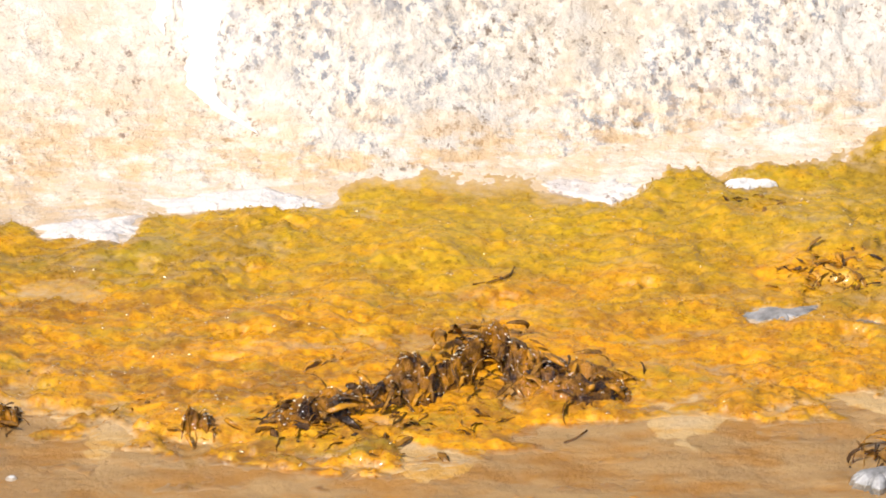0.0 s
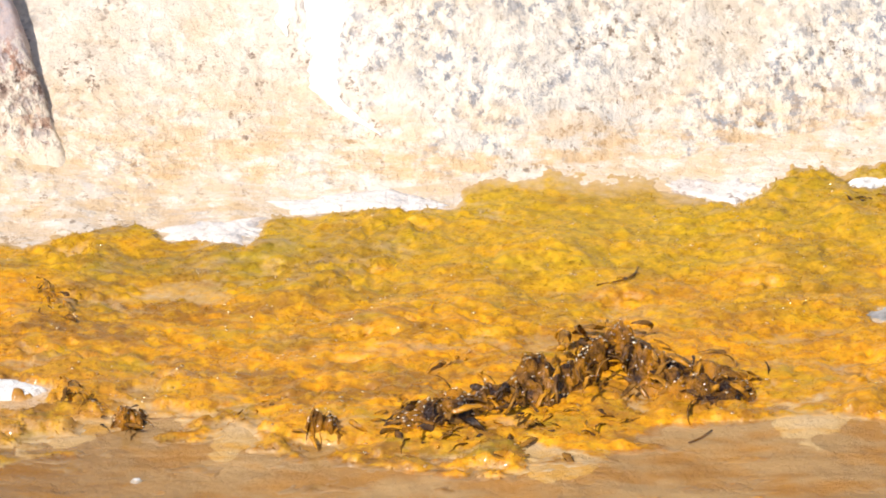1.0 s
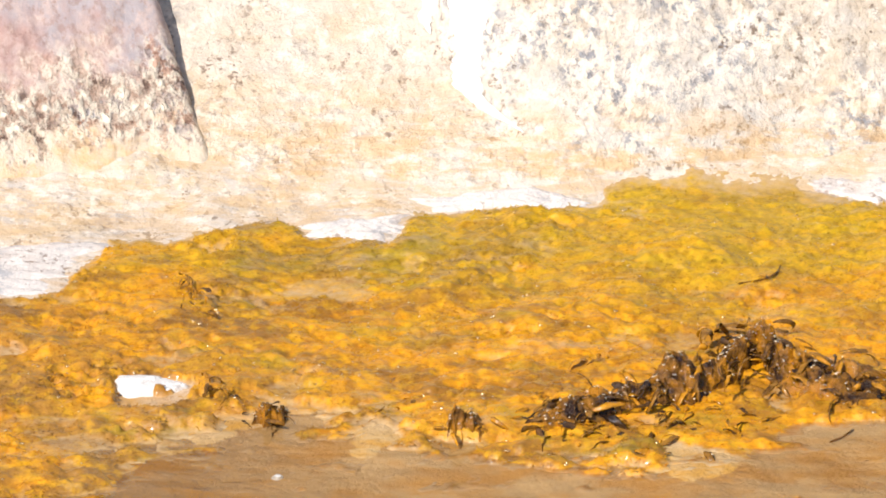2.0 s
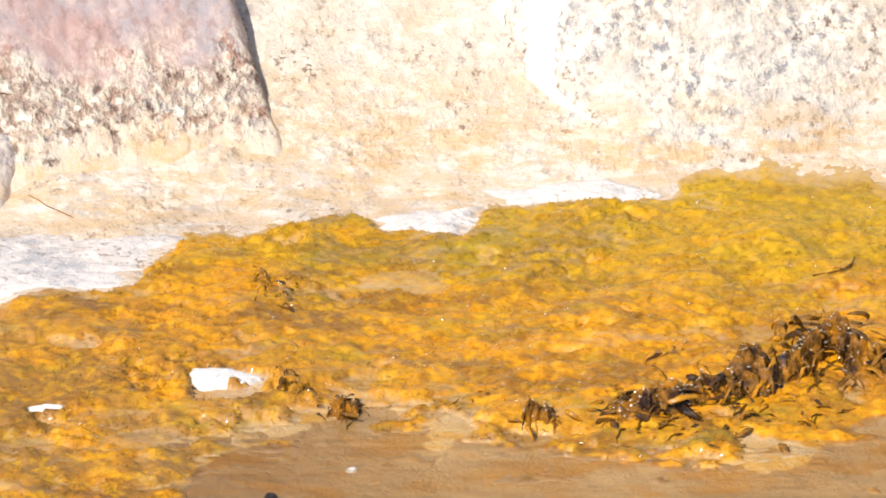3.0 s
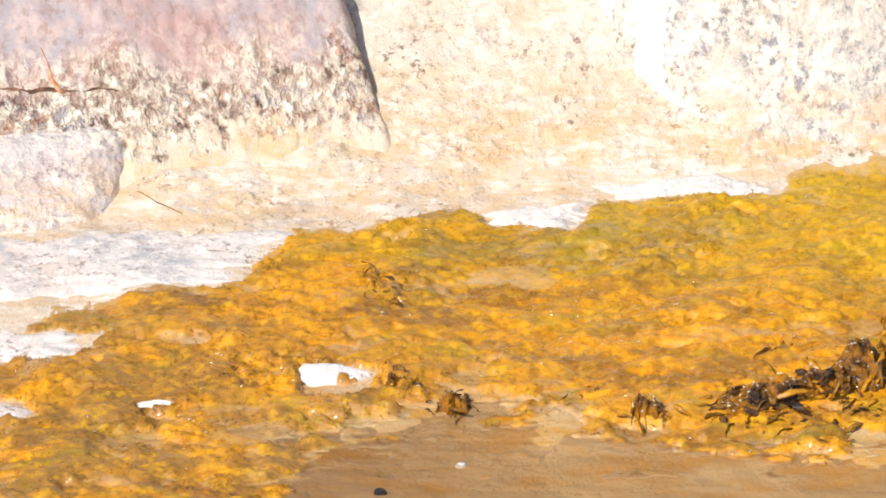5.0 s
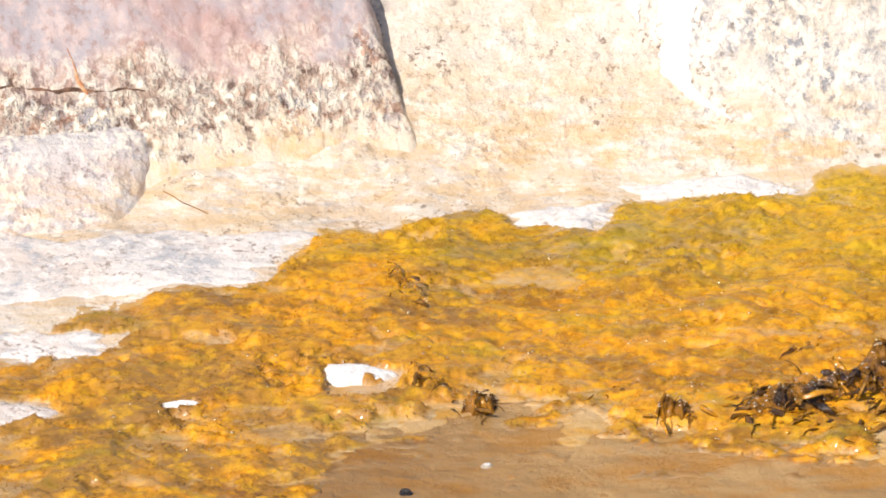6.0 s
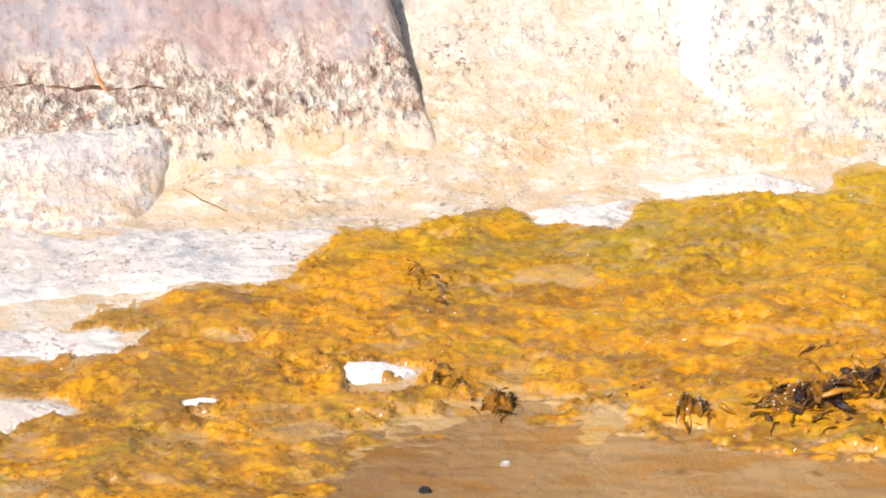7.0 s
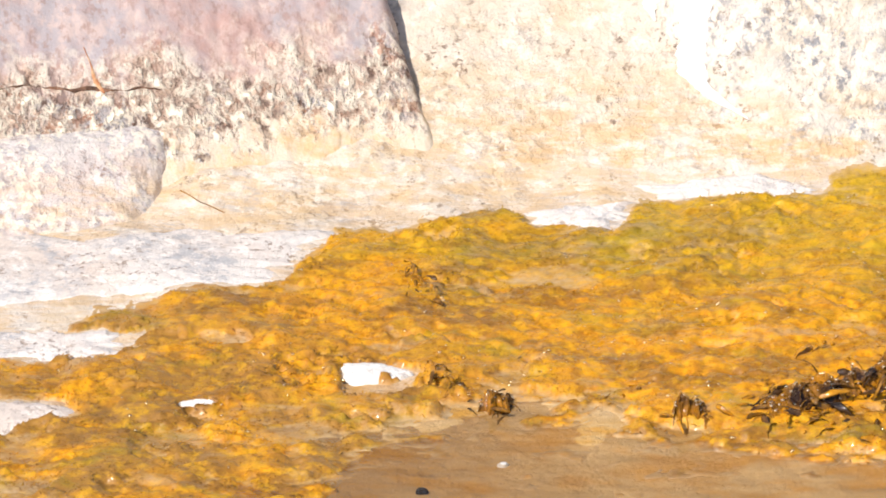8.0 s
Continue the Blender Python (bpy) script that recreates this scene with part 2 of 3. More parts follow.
def algae_colour(n, l, tone):
    """Orange towards the water, yellow green higher up, brown, beige and olive patches; tone: 0 to 1, dark to light."""
    co, flat = coords(n, l), coords(n, l, (0.5, 1.1, 1))
    orange = ramp(n, l, tone, (0.32, (0.37, 0.13, 0.004)), (0.48, (0.52, 0.21, 0.004)), (0.66, (0.67, 0.3, 0.005)))
    green = ramp(n, l, tone, (0.32, (0.25, 0.14, 0.005)), (0.48, (0.39, 0.225, 0.006)), (0.66, (0.52, 0.315, 0.01)))
    g = n.new("ShaderNodeNewGeometry")
    s = n.new("ShaderNodeSeparateXYZ")
    l.new(g.outputs["Position"], s.inputs[0])
    r = n.new("ShaderNodeMapRange")
    r.inputs["From Min"].default_value, r.inputs["From Max"].default_value = -0.2, 0.1
    l.new(s.outputs["Y"], r.inputs[0])
    a = n.new("ShaderNodeMath")
    a.operation = "MULTIPLY_ADD"
    l.new(noise_at(n, l, flat, 13, 7, 0.7), a.inputs[0])
    a.inputs[1].default_value = 2.6
    l.new(r.outputs[0], a.inputs[2])
    col = mix(n, l, clamp(n, l, a.outputs[0], 1.45, 2.1), orange, green)
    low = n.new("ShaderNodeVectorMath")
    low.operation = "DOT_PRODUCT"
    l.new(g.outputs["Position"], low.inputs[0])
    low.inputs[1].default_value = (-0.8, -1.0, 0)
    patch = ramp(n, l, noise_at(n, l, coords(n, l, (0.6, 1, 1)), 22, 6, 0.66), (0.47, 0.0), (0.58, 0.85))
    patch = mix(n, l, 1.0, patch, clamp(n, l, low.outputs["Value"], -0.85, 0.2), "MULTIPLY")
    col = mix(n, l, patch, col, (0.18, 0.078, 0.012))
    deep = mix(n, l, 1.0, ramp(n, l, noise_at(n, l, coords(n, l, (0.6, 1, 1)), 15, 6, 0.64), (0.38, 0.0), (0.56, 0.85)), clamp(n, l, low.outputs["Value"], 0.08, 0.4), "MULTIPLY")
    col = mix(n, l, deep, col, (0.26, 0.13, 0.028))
    far = clamp(n, l, s.outputs["X"], 0.55, 0.85)
    olive = ramp(n, l, noise_at(n, l, coords(n, l, (0.5, 1.2, 1)), 20, 6, 0.7), (0.44, 0.0), (0.6, 0.85))
    col = mix(n, l, mix(n, l, 1.0, olive, far, "MULTIPLY"), col, (0.25, 0.145, 0.014))
    bright = ramp(n, l, noise_at(n, l, coords(n, l, (0.8, 1, 1)), 70, 5, 0.7), (0.5, 0.0), (0.62, 0.55))
    col = mix(n, l, bright, col, (0.6, 0.31, 0.01))
    moss = ramp(n, l, noise_at(n, l, coords(n, l, (0.6, 1.1, 1)), 15, 6, 0.72), (0.55, 0.0), (0.66, 0.5))
    col = mix(n, l, moss, col, (0.27, 0.2, 0.014))
    bare = ramp(n, l, noise_at(n, l, coords(n, l, (0.42, 1.15, 1)), 27, 7, 0.72), (0.56, 0.0), (0.68, 0.6))
    col = mix(n, l, bare, col, (0.37, 0.25, 0.135))
    crumbs = ramp(n, l, noise_at(n, l, co, 190, 3, 0.6), (0.66, 0.0), (0.71, 0.7))
    return mix(n, l, crumbs, col, (0.14, 0.065, 0.012))


def build_tuft(n, l, p):
    g = n.new("ShaderNodeNewGeometry")
    tone = mix(n, l, 0.5, noise_at(n, l, coords(n, l), 90, 4, 0.7), g.outputs["Random Per Island"])
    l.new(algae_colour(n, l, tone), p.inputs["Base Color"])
    p.inputs["Roughness"].default_value, p.inputs["Specular IOR Level"].default_value = 0.22, 0.4


tuft_material = material("algae fronds", build_tuft)


def build_quartz(n, l, p):
    co = coords(n, l)
    l.new(ramp(n, l, noise_at(n, l, co, 60, 5), (0.3, (0.72, 0.68, 0.62)), (0.7, (0.82, 0.8, 0.77))), p.inputs["Base Color"])
    p.inputs["Roughness"].default_value = 0.6
    bump(n, l, p, noise_at(n, l, co, 120, 5, 0.7), 0.003, 0.6)


lichen = material("orange lichen", build_weed((0.36, 0.13, 0.05), (0.54, 0.34, 0.19), 0.002, 0.9, 160))
lichen.node_tree.nodes["Principled BSDF"].inputs["Roughness"].default_value = 0.9
crack_fill = material("dark crack", build_weed((0.05, 0.025, 0.015), (0.2, 0.1, 0.06), 0.002, 0.9))
crack_fill.node_tree.nodes["Principled BSDF"].inputs["Roughness"].default_value = 0.9
quartz = material("white quartz", build_quartz)


def build_algae(n, l, p):
    """Growth that thins towards bare rock, where the stained stone shows through the film."""
    co = coords(n, l)
    cover = n.new("ShaderNodeAttribute")
    cover.attribute_name = "cover"
    thick = n.new("ShaderNodeMath")
    thick.operation = "MULTIPLY_ADD"
    l.new(noise_at(n, l, co, 130, 5, 0.72), thick.inputs[0])
    thick.inputs[1].default_value = 0.9
    l.new(cover.outputs["Fac"], thick.inputs[2])
    rock = ramp(n, l, noise_at(n, l, coords(n, l, (0.6, 1, 1)), 40, 6, 0.7), (0.4, (0.42, 0.26, 0.11)), (0.6, (0.47, 0.33, 0.18)))
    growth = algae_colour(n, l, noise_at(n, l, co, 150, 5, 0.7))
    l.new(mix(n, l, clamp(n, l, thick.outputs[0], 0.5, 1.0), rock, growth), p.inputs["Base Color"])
    p.inputs["Roughness"].default_value = 0.45
    p.inputs["Specular IOR Level"].default_value = 0.25
    p.inputs["Coat Weight"].default_value, p.inputs["Coat Roughness"].default_value = 0.2, 0.12
    b1 = bump(n, l, p, noise_at(n, l, coords(n, l, (0.8, 1, 1)), 46, 5, 0.6), 0.0035, 0.7)
    bump(n, l, p, noise_at(n, l, co, 240, 4, 0.6), 0.0008, 0.7, b1)


algae_mat_material = material("wet algae", build_algae)


def build_water(n, l, p):
    n.remove(p)
    out = n["Material Output"]
    clear = n.new("ShaderNodeBsdfTransparent")
    clear.inputs[0].default_value = (0.95, 0.92, 0.86, 1)
    gloss = n.new("ShaderNodeBsdfGlossy")
    gloss.inputs["Roughness"].default_value = 0.06
    b = node(n, "Bump", Distance=0.003, Strength=0.22)
    l.new(noise_at(n, l, coords(n, l, (0.4, 1.5, 1)), 30, 4, 0.55), b.inputs["Height"])
    l.new(b.outputs[0], gloss.inputs["Normal"])
    fres = n.new("ShaderNodeFresnel")
    fres.inputs[0].default_value = 1.33
    l.new(b.outputs[0], fres.inputs["Normal"])
    m = n.new("ShaderNodeMixShader")
    l.new(fres.outputs[0], m.inputs[0])
    l.new(clear.outputs[0], m.inputs[1])
    l.new(gloss.outputs[0], m.inputs[2])
    l.new(m.outputs[0], out.inputs["Surface"])


water_material = material("shallow water", build_water)


weed_brown = material("wet brown seaweed", build_weed((0.05, 0.021, 0.006), (0.3, 0.135, 0.016), 0.0014, 0.14, 55))
weed_dark = material("black wet seaweed", build_weed((0.016, 0.01, 0.007), (0.12, 0.055, 0.016), 0.0014, 0.14, 60))
weed_matted = material("matted seaweed", build_weed((0.022, 0.009, 0.003), (0.34, 0.135, 0.006), 0.004, 0.12, 45))
weed_amber = material("amber seaweed", build_weed((0.22, 0.09, 0.006), (0.54, 0.23, 0.008), 0.0014, 0.15, 60))


# ---- mesh helpers ----
def mesh_from(name, verts, faces, mat, smooth=True):
    me = bpy.data.meshes.new(name)
    verts, faces = np.asarray(verts, np.float32), np.asarray(faces, np.int32)
    me.vertices.add(len(verts))
    me.vertices.foreach_set("co", verts.ravel())
    k = faces.shape[1]
    me.loops.add(faces.size)
    me.loops.foreach_set("vertex_index", faces.ravel())
    me.polygons.add(len(faces))
    me.polygons.foreach_set("loop_start", np.arange(0, faces.size, k, dtype=np.int32))
    me.polygons.foreach_set("use_smooth", np.full(len(faces), smooth))
    me.materials.append(mat)
    me.update(calc_edges=True)
    me.validate()
    return me


def grid_faces(nx, ny):
    i, j = np.meshgrid(np.arange(nx - 1), np.arange(ny - 1), indexing="ij")
    a = (i * ny + j).ravel()
    return np.stack([a, a + ny, a + ny + 1, a + 1], -1)


def surface_of(me):
    v = np.empty(len(me.vertices) * 3, np.float32)
    me.vertices.foreach_get("co", v)
    return BVHTree.FromPolygons([Vector(q) for q in v.reshape(-1, 3)], [tuple(q.vertices) for q in me.polygons])


# ---- ground ----
EDGE = [(-2.0, -0.2), (-0.386, -0.231), (-0.356, -0.24), (-0.338, -0.217), (-0.319, -0.177), (-0.301, -0.144), (-0.257, -0.122), (-0.237, -0.109), (-0.193, -0.109), (-0.143, -0.09), (-0.124, -0.05), (-0.104, -0.018), (-0.098, 0.01), (-0.075, 0.02), (-0.045, 0.012), (-0.015, 0.034), (0.031, 0.062), (0.066, 0.06), (0.08, 0.034), (0.133, 0.026), (0.150, 0.016), (0.158, 0.034), (0.174, 0.068), (0.2, 0.085), (0.33, 0.083), (0.35, 0.113), (0.375, 0.124), (0.498, 0.126), (0.569, 0.113), (0.591, 0.103), (0.622, 0.13), (0.642, 0.156), (0.723, 0.160), (0.796, 0.183), (0.842, 0.212), (2.5, 0.4)]
EDGE_X, EDGE_Y = [e[0] for e in EDGE], [e[1] for e in EDGE]

# outlines of pale rock and stones that stand out of the algae
BROAD = [(-0.45, 0.02), (-0.294, -0.004), (-0.205, 0.017), (-0.107, 0.004), (-0.105, -0.021), (-0.129, -0.046), (-0.148, -0.078), (-0.143, -0.098), (-0.198, -0.107), (-0.276, -0.121), (-0.326, -0.129), (-0.45, -0.15)]
PATCH = [(-0.324, -0.188), (-0.27, -0.186), (-0.262, -0.219), (-0.293, -0.25), (-0.366, -0.246), (-0.42, -0.22), (-0.41, -0.18)]
PINKISH = [(-0.43, -0.31), (-0.325, -0.322), (-0.319, -0.35), (-0.352, -0.377), (-0.43, -0.39)]
THIN = [(-0.229, -0.329), (-0.213, -0.325), (-0.194, -0.330), (-0.196, -0.339), (-0.225, -0.341)]
WHITE = [(-0.09, -0.25), (-0.049, -0.25), (-0.02, -0.272), (-0.043, -0.284), (-0.086, -0.285)]
LONG = [(0.178, 0.1), (0.22, 0.113), (0.28, 0.116), (0.312, 0.107), (0.331, 0.089), (0.3, 0.081), (0.244, 0.083), (0.194, 0.086)]
RAGGED = [(0.068, 0.056), (0.098, 0.06), (0.143, 0.063), (0.176, 0.076), (0.158, 0.042), (0.151, 0.013), (0.13, 0.02), (0.082, 0.031)]
WORN = [(0.524, 0.138), (0.555, 0.148), (0.595, 0.144), (0.622, 0.131), (0.604, 0.117), (0.590, 0.099), (0.566, 0.114), (0.534, 0.124)]
SMALL = [(0.691, 0.134), (0.707, 0.141), (0.727, 0.139), (0.742, 0.134), (0.716, 0.122), (0.7, 0.12)]
BLUE = [(0.69, -0.117), (0.712, -0.100), (0.737, -0.106), (0.766, -0.092), (0.757, -0.119), (0.730, -0.132), (0.705, -0.13)]
WET = [(0.786, -0.136), (0.8, -0.124), (0.818, -0.13), (0.82, -0.144), (0.798, -0.148)]
SHALLOW = [(-0.09, -0.277), (-0.03, -0.277), (-0.012, -0.3), (-0.05, -0.318), (-0.085, -0.312)]


def inside(outline, x, y):
    """0 at the middle of an outline, 1 on it, more outside."""
    pts = np.array(outline)
    c = (pts.min(0) + pts.max(0)) / 2
    wide = np.ptp(pts[:, 0]) / np.ptp(pts[:, 1])
    t = np.linspace(0, len(pts), 40 * len(pts))
    ring = np.stack([np.interp(t, np.arange(len(pts) + 1), np.append(pts[:, k], pts[0, k])) for k in (0, 1)], -1) - c
    ring[:, 1] *= wide
    at, far = np.arctan2(ring[:, 1], ring[:, 0]), np.hypot(ring[:, 0], ring[:, 1])
    u, v = x - c[0], (y - c[1]) * wide
    return np.hypot(u, v) / np.interp(np.arctan2(v, u), at[np.argsort(at)], far[np.argsort(at)], period=2 * np.pi)


def shore(x):
    """How far back the water reaches."""
    return np.interp(x, [-0.6, -0.15, 0.0, 0.06, 0.2, 0.29, 0.38, 0.48, 0.62, 0.85, 3], [-0.6, -0.45, -0.352, -0.322, -0.318, -0.362, -0.38, -0.315, -0.272, -0.235, -0.2])


def ground_height(x, y):
    z = 0.03 * (y - shore(x))
    z = np.where(z < 0, np.maximum(z * 0.8, -0.35), np.minimum(z, 0.2))
    apron = np.clip(y - np.interp(x, [-0.5, -0.2, 0.1, 0.5, 0.9], [0.0, 0.02, 0.075, 0.11, 0.14]), 0, 0.4)
    z = z + 0.44 * apron * apron / (apron + 0.06)
    near = ease(3, 1, np.hypot(x - 0.2, y))
    z = z + near * (0.003 * fbm2(x, y, 0.07, 4, 3, 0.55))
    return z + (1 - near) * 0.2 * ease(0.5, 6, y) * fbm2(x, y, 2.0, 4, 5)


def outward(a, b, step, far):
    mid = np.arange(a, b + step / 2, step)
    grow = np.cumsum(step * 1.3 ** np.arange(1, 60))
    grow = grow[grow < far]
    return np.concatenate([a - grow[::-1], mid, b + grow])


gx, gy = outward(-0.52, 1.0, 0.004, 3500), outward(-0.66, 0.5, 0.004, 3500)
X, Y = np.meshgrid(gx, gy, indexing="ij")
ground_mesh = mesh_from("ground", np.stack([X, Y, ground_height(X, Y)], -1).reshape(-1, 3), grid_faces(len(gx), len(gy)), rock_ground)
ground = tagged(new("ground", ground_mesh), "pale washed granite shore sloping into shallow water", "ground", kind="structure")

wx = outward(-0.5, 1.0, 0.25, 3400)
wy = np.array([-3400, -300, -30, -3, -0.7, -0.4, -0.1])
X, Y = np.meshgrid(wx, wy, indexing="ij")
water = tagged(new("water", mesh_from("water", np.stack([X, Y, np.zeros_like(X)], -1).reshape(-1, 3), grid_faces(len(wx), len(wy)), water_material)),
               "clear shallow water over tan sand and rock", "water", kind="structure")


# ---- algae mat ----
def algae_cover(x, y):
    """How fully the growth covers the rock, 0 to 1."""
    d = np.interp(x, EDGE_X, EDGE_Y) - y + 0.011 * fbm2(x, y, 0.03, 5, 21, 0.75)
    soft = ease(0.3, 0.46, x) * ease(0.6, 0.5, x)
    m = ease(0, 1, (d + 0.012 + 0.035 * soft) / (0.042 + 0.07 * soft))
    for outline in (BROAD, PATCH, PINKISH, THIN, WHITE, LONG, RAGGED, WORN, SMALL, BLUE, WET, SHALLOW):
        q = inside(outline, x, y) + 0.25 * fbm2(x, y, 0.025, 5, 31, 0.72)
        m = m * ease(0.8, 1.12, q)
    wet = ease(0.05, -0.06, y - shore(x) + 0.05 * fbm2(x, y * 1.6, 0.12, 4, 43, 0.6)) * ease(-0.22, -0.06, x)
    holes = fbm2(x, y * 1.7, 0.06, 5, 73, 0.62)
    m = m * (1 - 0.6 * ease(0.35, 0.95, holes + 0.25 * ease(0.2, -0.3, x)))
    return m * (1 - ease(0.1, 0.85, wet + 0.4 * fbm2(x, y * 1.8, 0.035, 4, 75, 0.6)))


def algae_depth(x, y):
    """Thickness of the growth, negative where the rock is bare."""
    m = algae_cover(x, y)
    lumps = 0.0065 + 0.005 * fbm2(x, y, 0.07, 5, 51, 0.6) + 0.0025 * np.abs(fbm2(x, y, 0.018, 3, 61))
    return m ** 1.5 * np.maximum(lumps, 0.0012) - 0.0025 * (1 - ease(0.0, 0.12, m))


ax, ay = np.arange(-0.5, 0.98, 0.0024), np.arange(-0.64, 0.28, 0.0024)
X, Y = np.meshgrid(ax, ay, indexing="ij")
T = algae_depth(X, Y)
Z = ground_height(X, Y) + T
faces = grid_faces(len(ax), len(ay))
faces = faces[(T.ravel()[faces] > -0.001).any(1)]
algae_mesh = mesh_from("algae_mat", np.stack([X, Y, Z], -1).reshape(-1, 3), faces, algae_mat_material)
cover = algae_mesh.attributes.new("cover", "FLOAT", "POINT")
cover.data.foreach_set("value", algae_cover(X, Y).astype(np.float32).ravel())
algae = tagged(new("algae_mat", algae_mesh), "wet orange and yellow green algae covering the rock", "algae", kind="stuff")


# ---- boulders ----
def boulder(name, centre, planes, mats, label, steps=300, sharp=14, rough=0.012, seed=1):
    """A closed rounded block: planes are (normal, a point on it)."""
    c = np.array(centre)
    u = np.linspace(-1, 1, steps)
    A, B = np.meshgrid(u, u, indexing="ij")
    one = np.ones_like(A)
    sides = [(A, B, one), (B, A, -one), (one, A, B), (-one, B, A), (B, one, A), (A, -one, B)]
    verts = np.concatenate([np.stack(s, -1).reshape(-1, 3) for s in sides])
    faces = np.concatenate([grid_faces(steps, steps) + k * steps * steps for k in range(6)])
    key = np.round((verts + 1) * 1e5).astype(np.int64)
    _, first, back = np.unique(key[:, 0] << 40 | key[:, 1] << 20 | key[:, 2], return_index=True, return_inverse=True)
    verts, faces = verts[first], back.ravel()[faces]
    d = verts / np.linalg.norm(verts, axis=1, keepdims=True)
    total = 0
    for normal, point in planes:
        nn = np.array(normal) / np.linalg.norm(normal)
        off = max(float(nn @ (np.array(point) - c)), 0.02)
        total = total + np.clip(d @ nn / off, 0, None) ** sharp
    r = total ** (-1 / sharp)
    p = c + d * r[:, None]
    h = rough * (fbm(p, 0.22, 3, seed) + 0.4 * fbm(p, 0.05, 4, seed + 9, 0.62) + 0.25 * np.abs(fbm(p, 0.016, 2, seed + 19)))
    p = p + d * h[:, None]
    me = mesh_from(name, p, faces, mats[0])
    return tagged(new(name, me), label, "boulder")


mid_rock = boulder("bedrock_face", (-0.05, 0.75, 0.0),
    [((0.0, -0.55, 0.83), (0.109, 0.128, 0.027)), ((0, 0, 1), (0, 0, 0.45)), ((0, 1, 0), (0, 1.4, 0)), ((-1, 0, 0), (-0.5, 0, 0)), ((1, 0.2, 0), (0.36, 0.2, 0)), ((0, 0, -1), (0, 0, -0.4))],
    [rock_mid], "weathered tan granite face behind the algae", seed=11, rough=0.008)
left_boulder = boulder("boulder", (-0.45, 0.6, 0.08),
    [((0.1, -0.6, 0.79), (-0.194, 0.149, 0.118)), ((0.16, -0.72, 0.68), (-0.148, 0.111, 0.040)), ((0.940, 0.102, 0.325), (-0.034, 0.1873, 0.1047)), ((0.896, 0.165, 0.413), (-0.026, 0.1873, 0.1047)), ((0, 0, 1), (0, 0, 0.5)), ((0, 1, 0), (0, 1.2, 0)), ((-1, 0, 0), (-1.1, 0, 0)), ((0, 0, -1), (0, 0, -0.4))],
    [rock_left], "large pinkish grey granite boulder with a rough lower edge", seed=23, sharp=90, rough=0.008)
low_boulder = boulder("boulder", (-0.5, 0.3, 0.0),
    [((0.14, -0.68, 0.72), (-0.347, -0.003, 0.015)), ((0.75, -0.4, 0.53), (-0.274, 0.033, 0.035)), ((0.1, -0.5, 0.86), (-0.332, 0.016, 0.031)), ((0, 1, 0), (0, 0.7, 0)), ((-1, 0, 0), (-1.0, 0, 0)), ((0, 0, 1), (0, 0, 0.07)), ((0, 0, -1), (0, 0, -0.3))],
    [rock_low], "low grey granite boulder at the foot of a larger one", seed=29, steps=220, rough=0.006, sharp=30)
right_boulder = boulder("boulder", (0.75, 0.72, 0.05),
    [((0.16, -0.8, 0.6), (0.515, 0.175, 0.031)), ((-0.75, -0.6, 0.3), (0.237, 0.206, 0.117)), ((0, 0, 1), (0, 0, 0.5)), ((0, 1, 0), (0, 1.3, 0)), ((1, 0, 0), (1.5, 0, 0)), ((0, 0, -1), (0, 0, -0.4))],
    [rock_right], "large pale speckled granite boulder with grey patches", seed=37, sharp=26)


# ---- quartz between the rocks ----
def part(name, me, parent, label=""):
    ob = new(name, me)
    ob.parent = parent
    return tagged(ob, label) if label else ob


rock_tops = [surface_of(o.data) for o in (mid_rock, right_boulder, left_boulder, low_boulder)]


def on_rock(point):
    """The rock surface that a line sloping down and back from in front of the point meets first."""
    way = Vector((0, 0.906, -0.42))
    start = Vector(point) - 0.6 * way
    hits = [h for h in (t.ray_cast(start, way) for t in rock_tops) if h[0]]
    return min(hits, key=lambda h: h[3])[0]


def vein(path, name, label, mat, parent, upright=False, lift_by=0.004):
    """A flattened, ragged band laid on the rock; path rows are (point, half width)."""
    n = 60
    keys = np.linspace(0, 1, len(path))
    verts, cols = [], 13
    for i in range(n):
        t = i / (n - 1)
        c = [np.interp(t, keys, [p[0][k] for p in path]) for k in range(3)]
        w = np.interp(t, keys, [p[1] for p in path])
        if upright:
            c[2] += 0.002 * float(fbm(np.array([t * 0.3, 0.0, 0.0]), 0.03, 4, 15, 0.65))
            w *= max(0.15, 1 + 1.4 * float(fbm(np.array([t * 0.3, 0.5, 0.0]), 0.02, 3, 16)))
        for j in range(cols):
            a = j / (cols - 1) * 2 - 1
            wob = 1 + 0.45 * float(fbm(np.array([t * 0.3, a * 0.02, 0.0]), 0.03, 4, 5, 0.65))
            q = on_rock((c[0], c[1], c[2] - a * w * wob) if upright else (c[0] + a * w * wob, c[1], c[2]))
            lift = lift_by * (1 - abs(a) ** 3) - 0.001
            verts.append((q.x, q.y - 0.9 * lift, q.z + 0.4 * lift))
    return part(name, mesh_from(name, verts, grid_faces(n, cols)[:, ::-1], mat), parent, label)


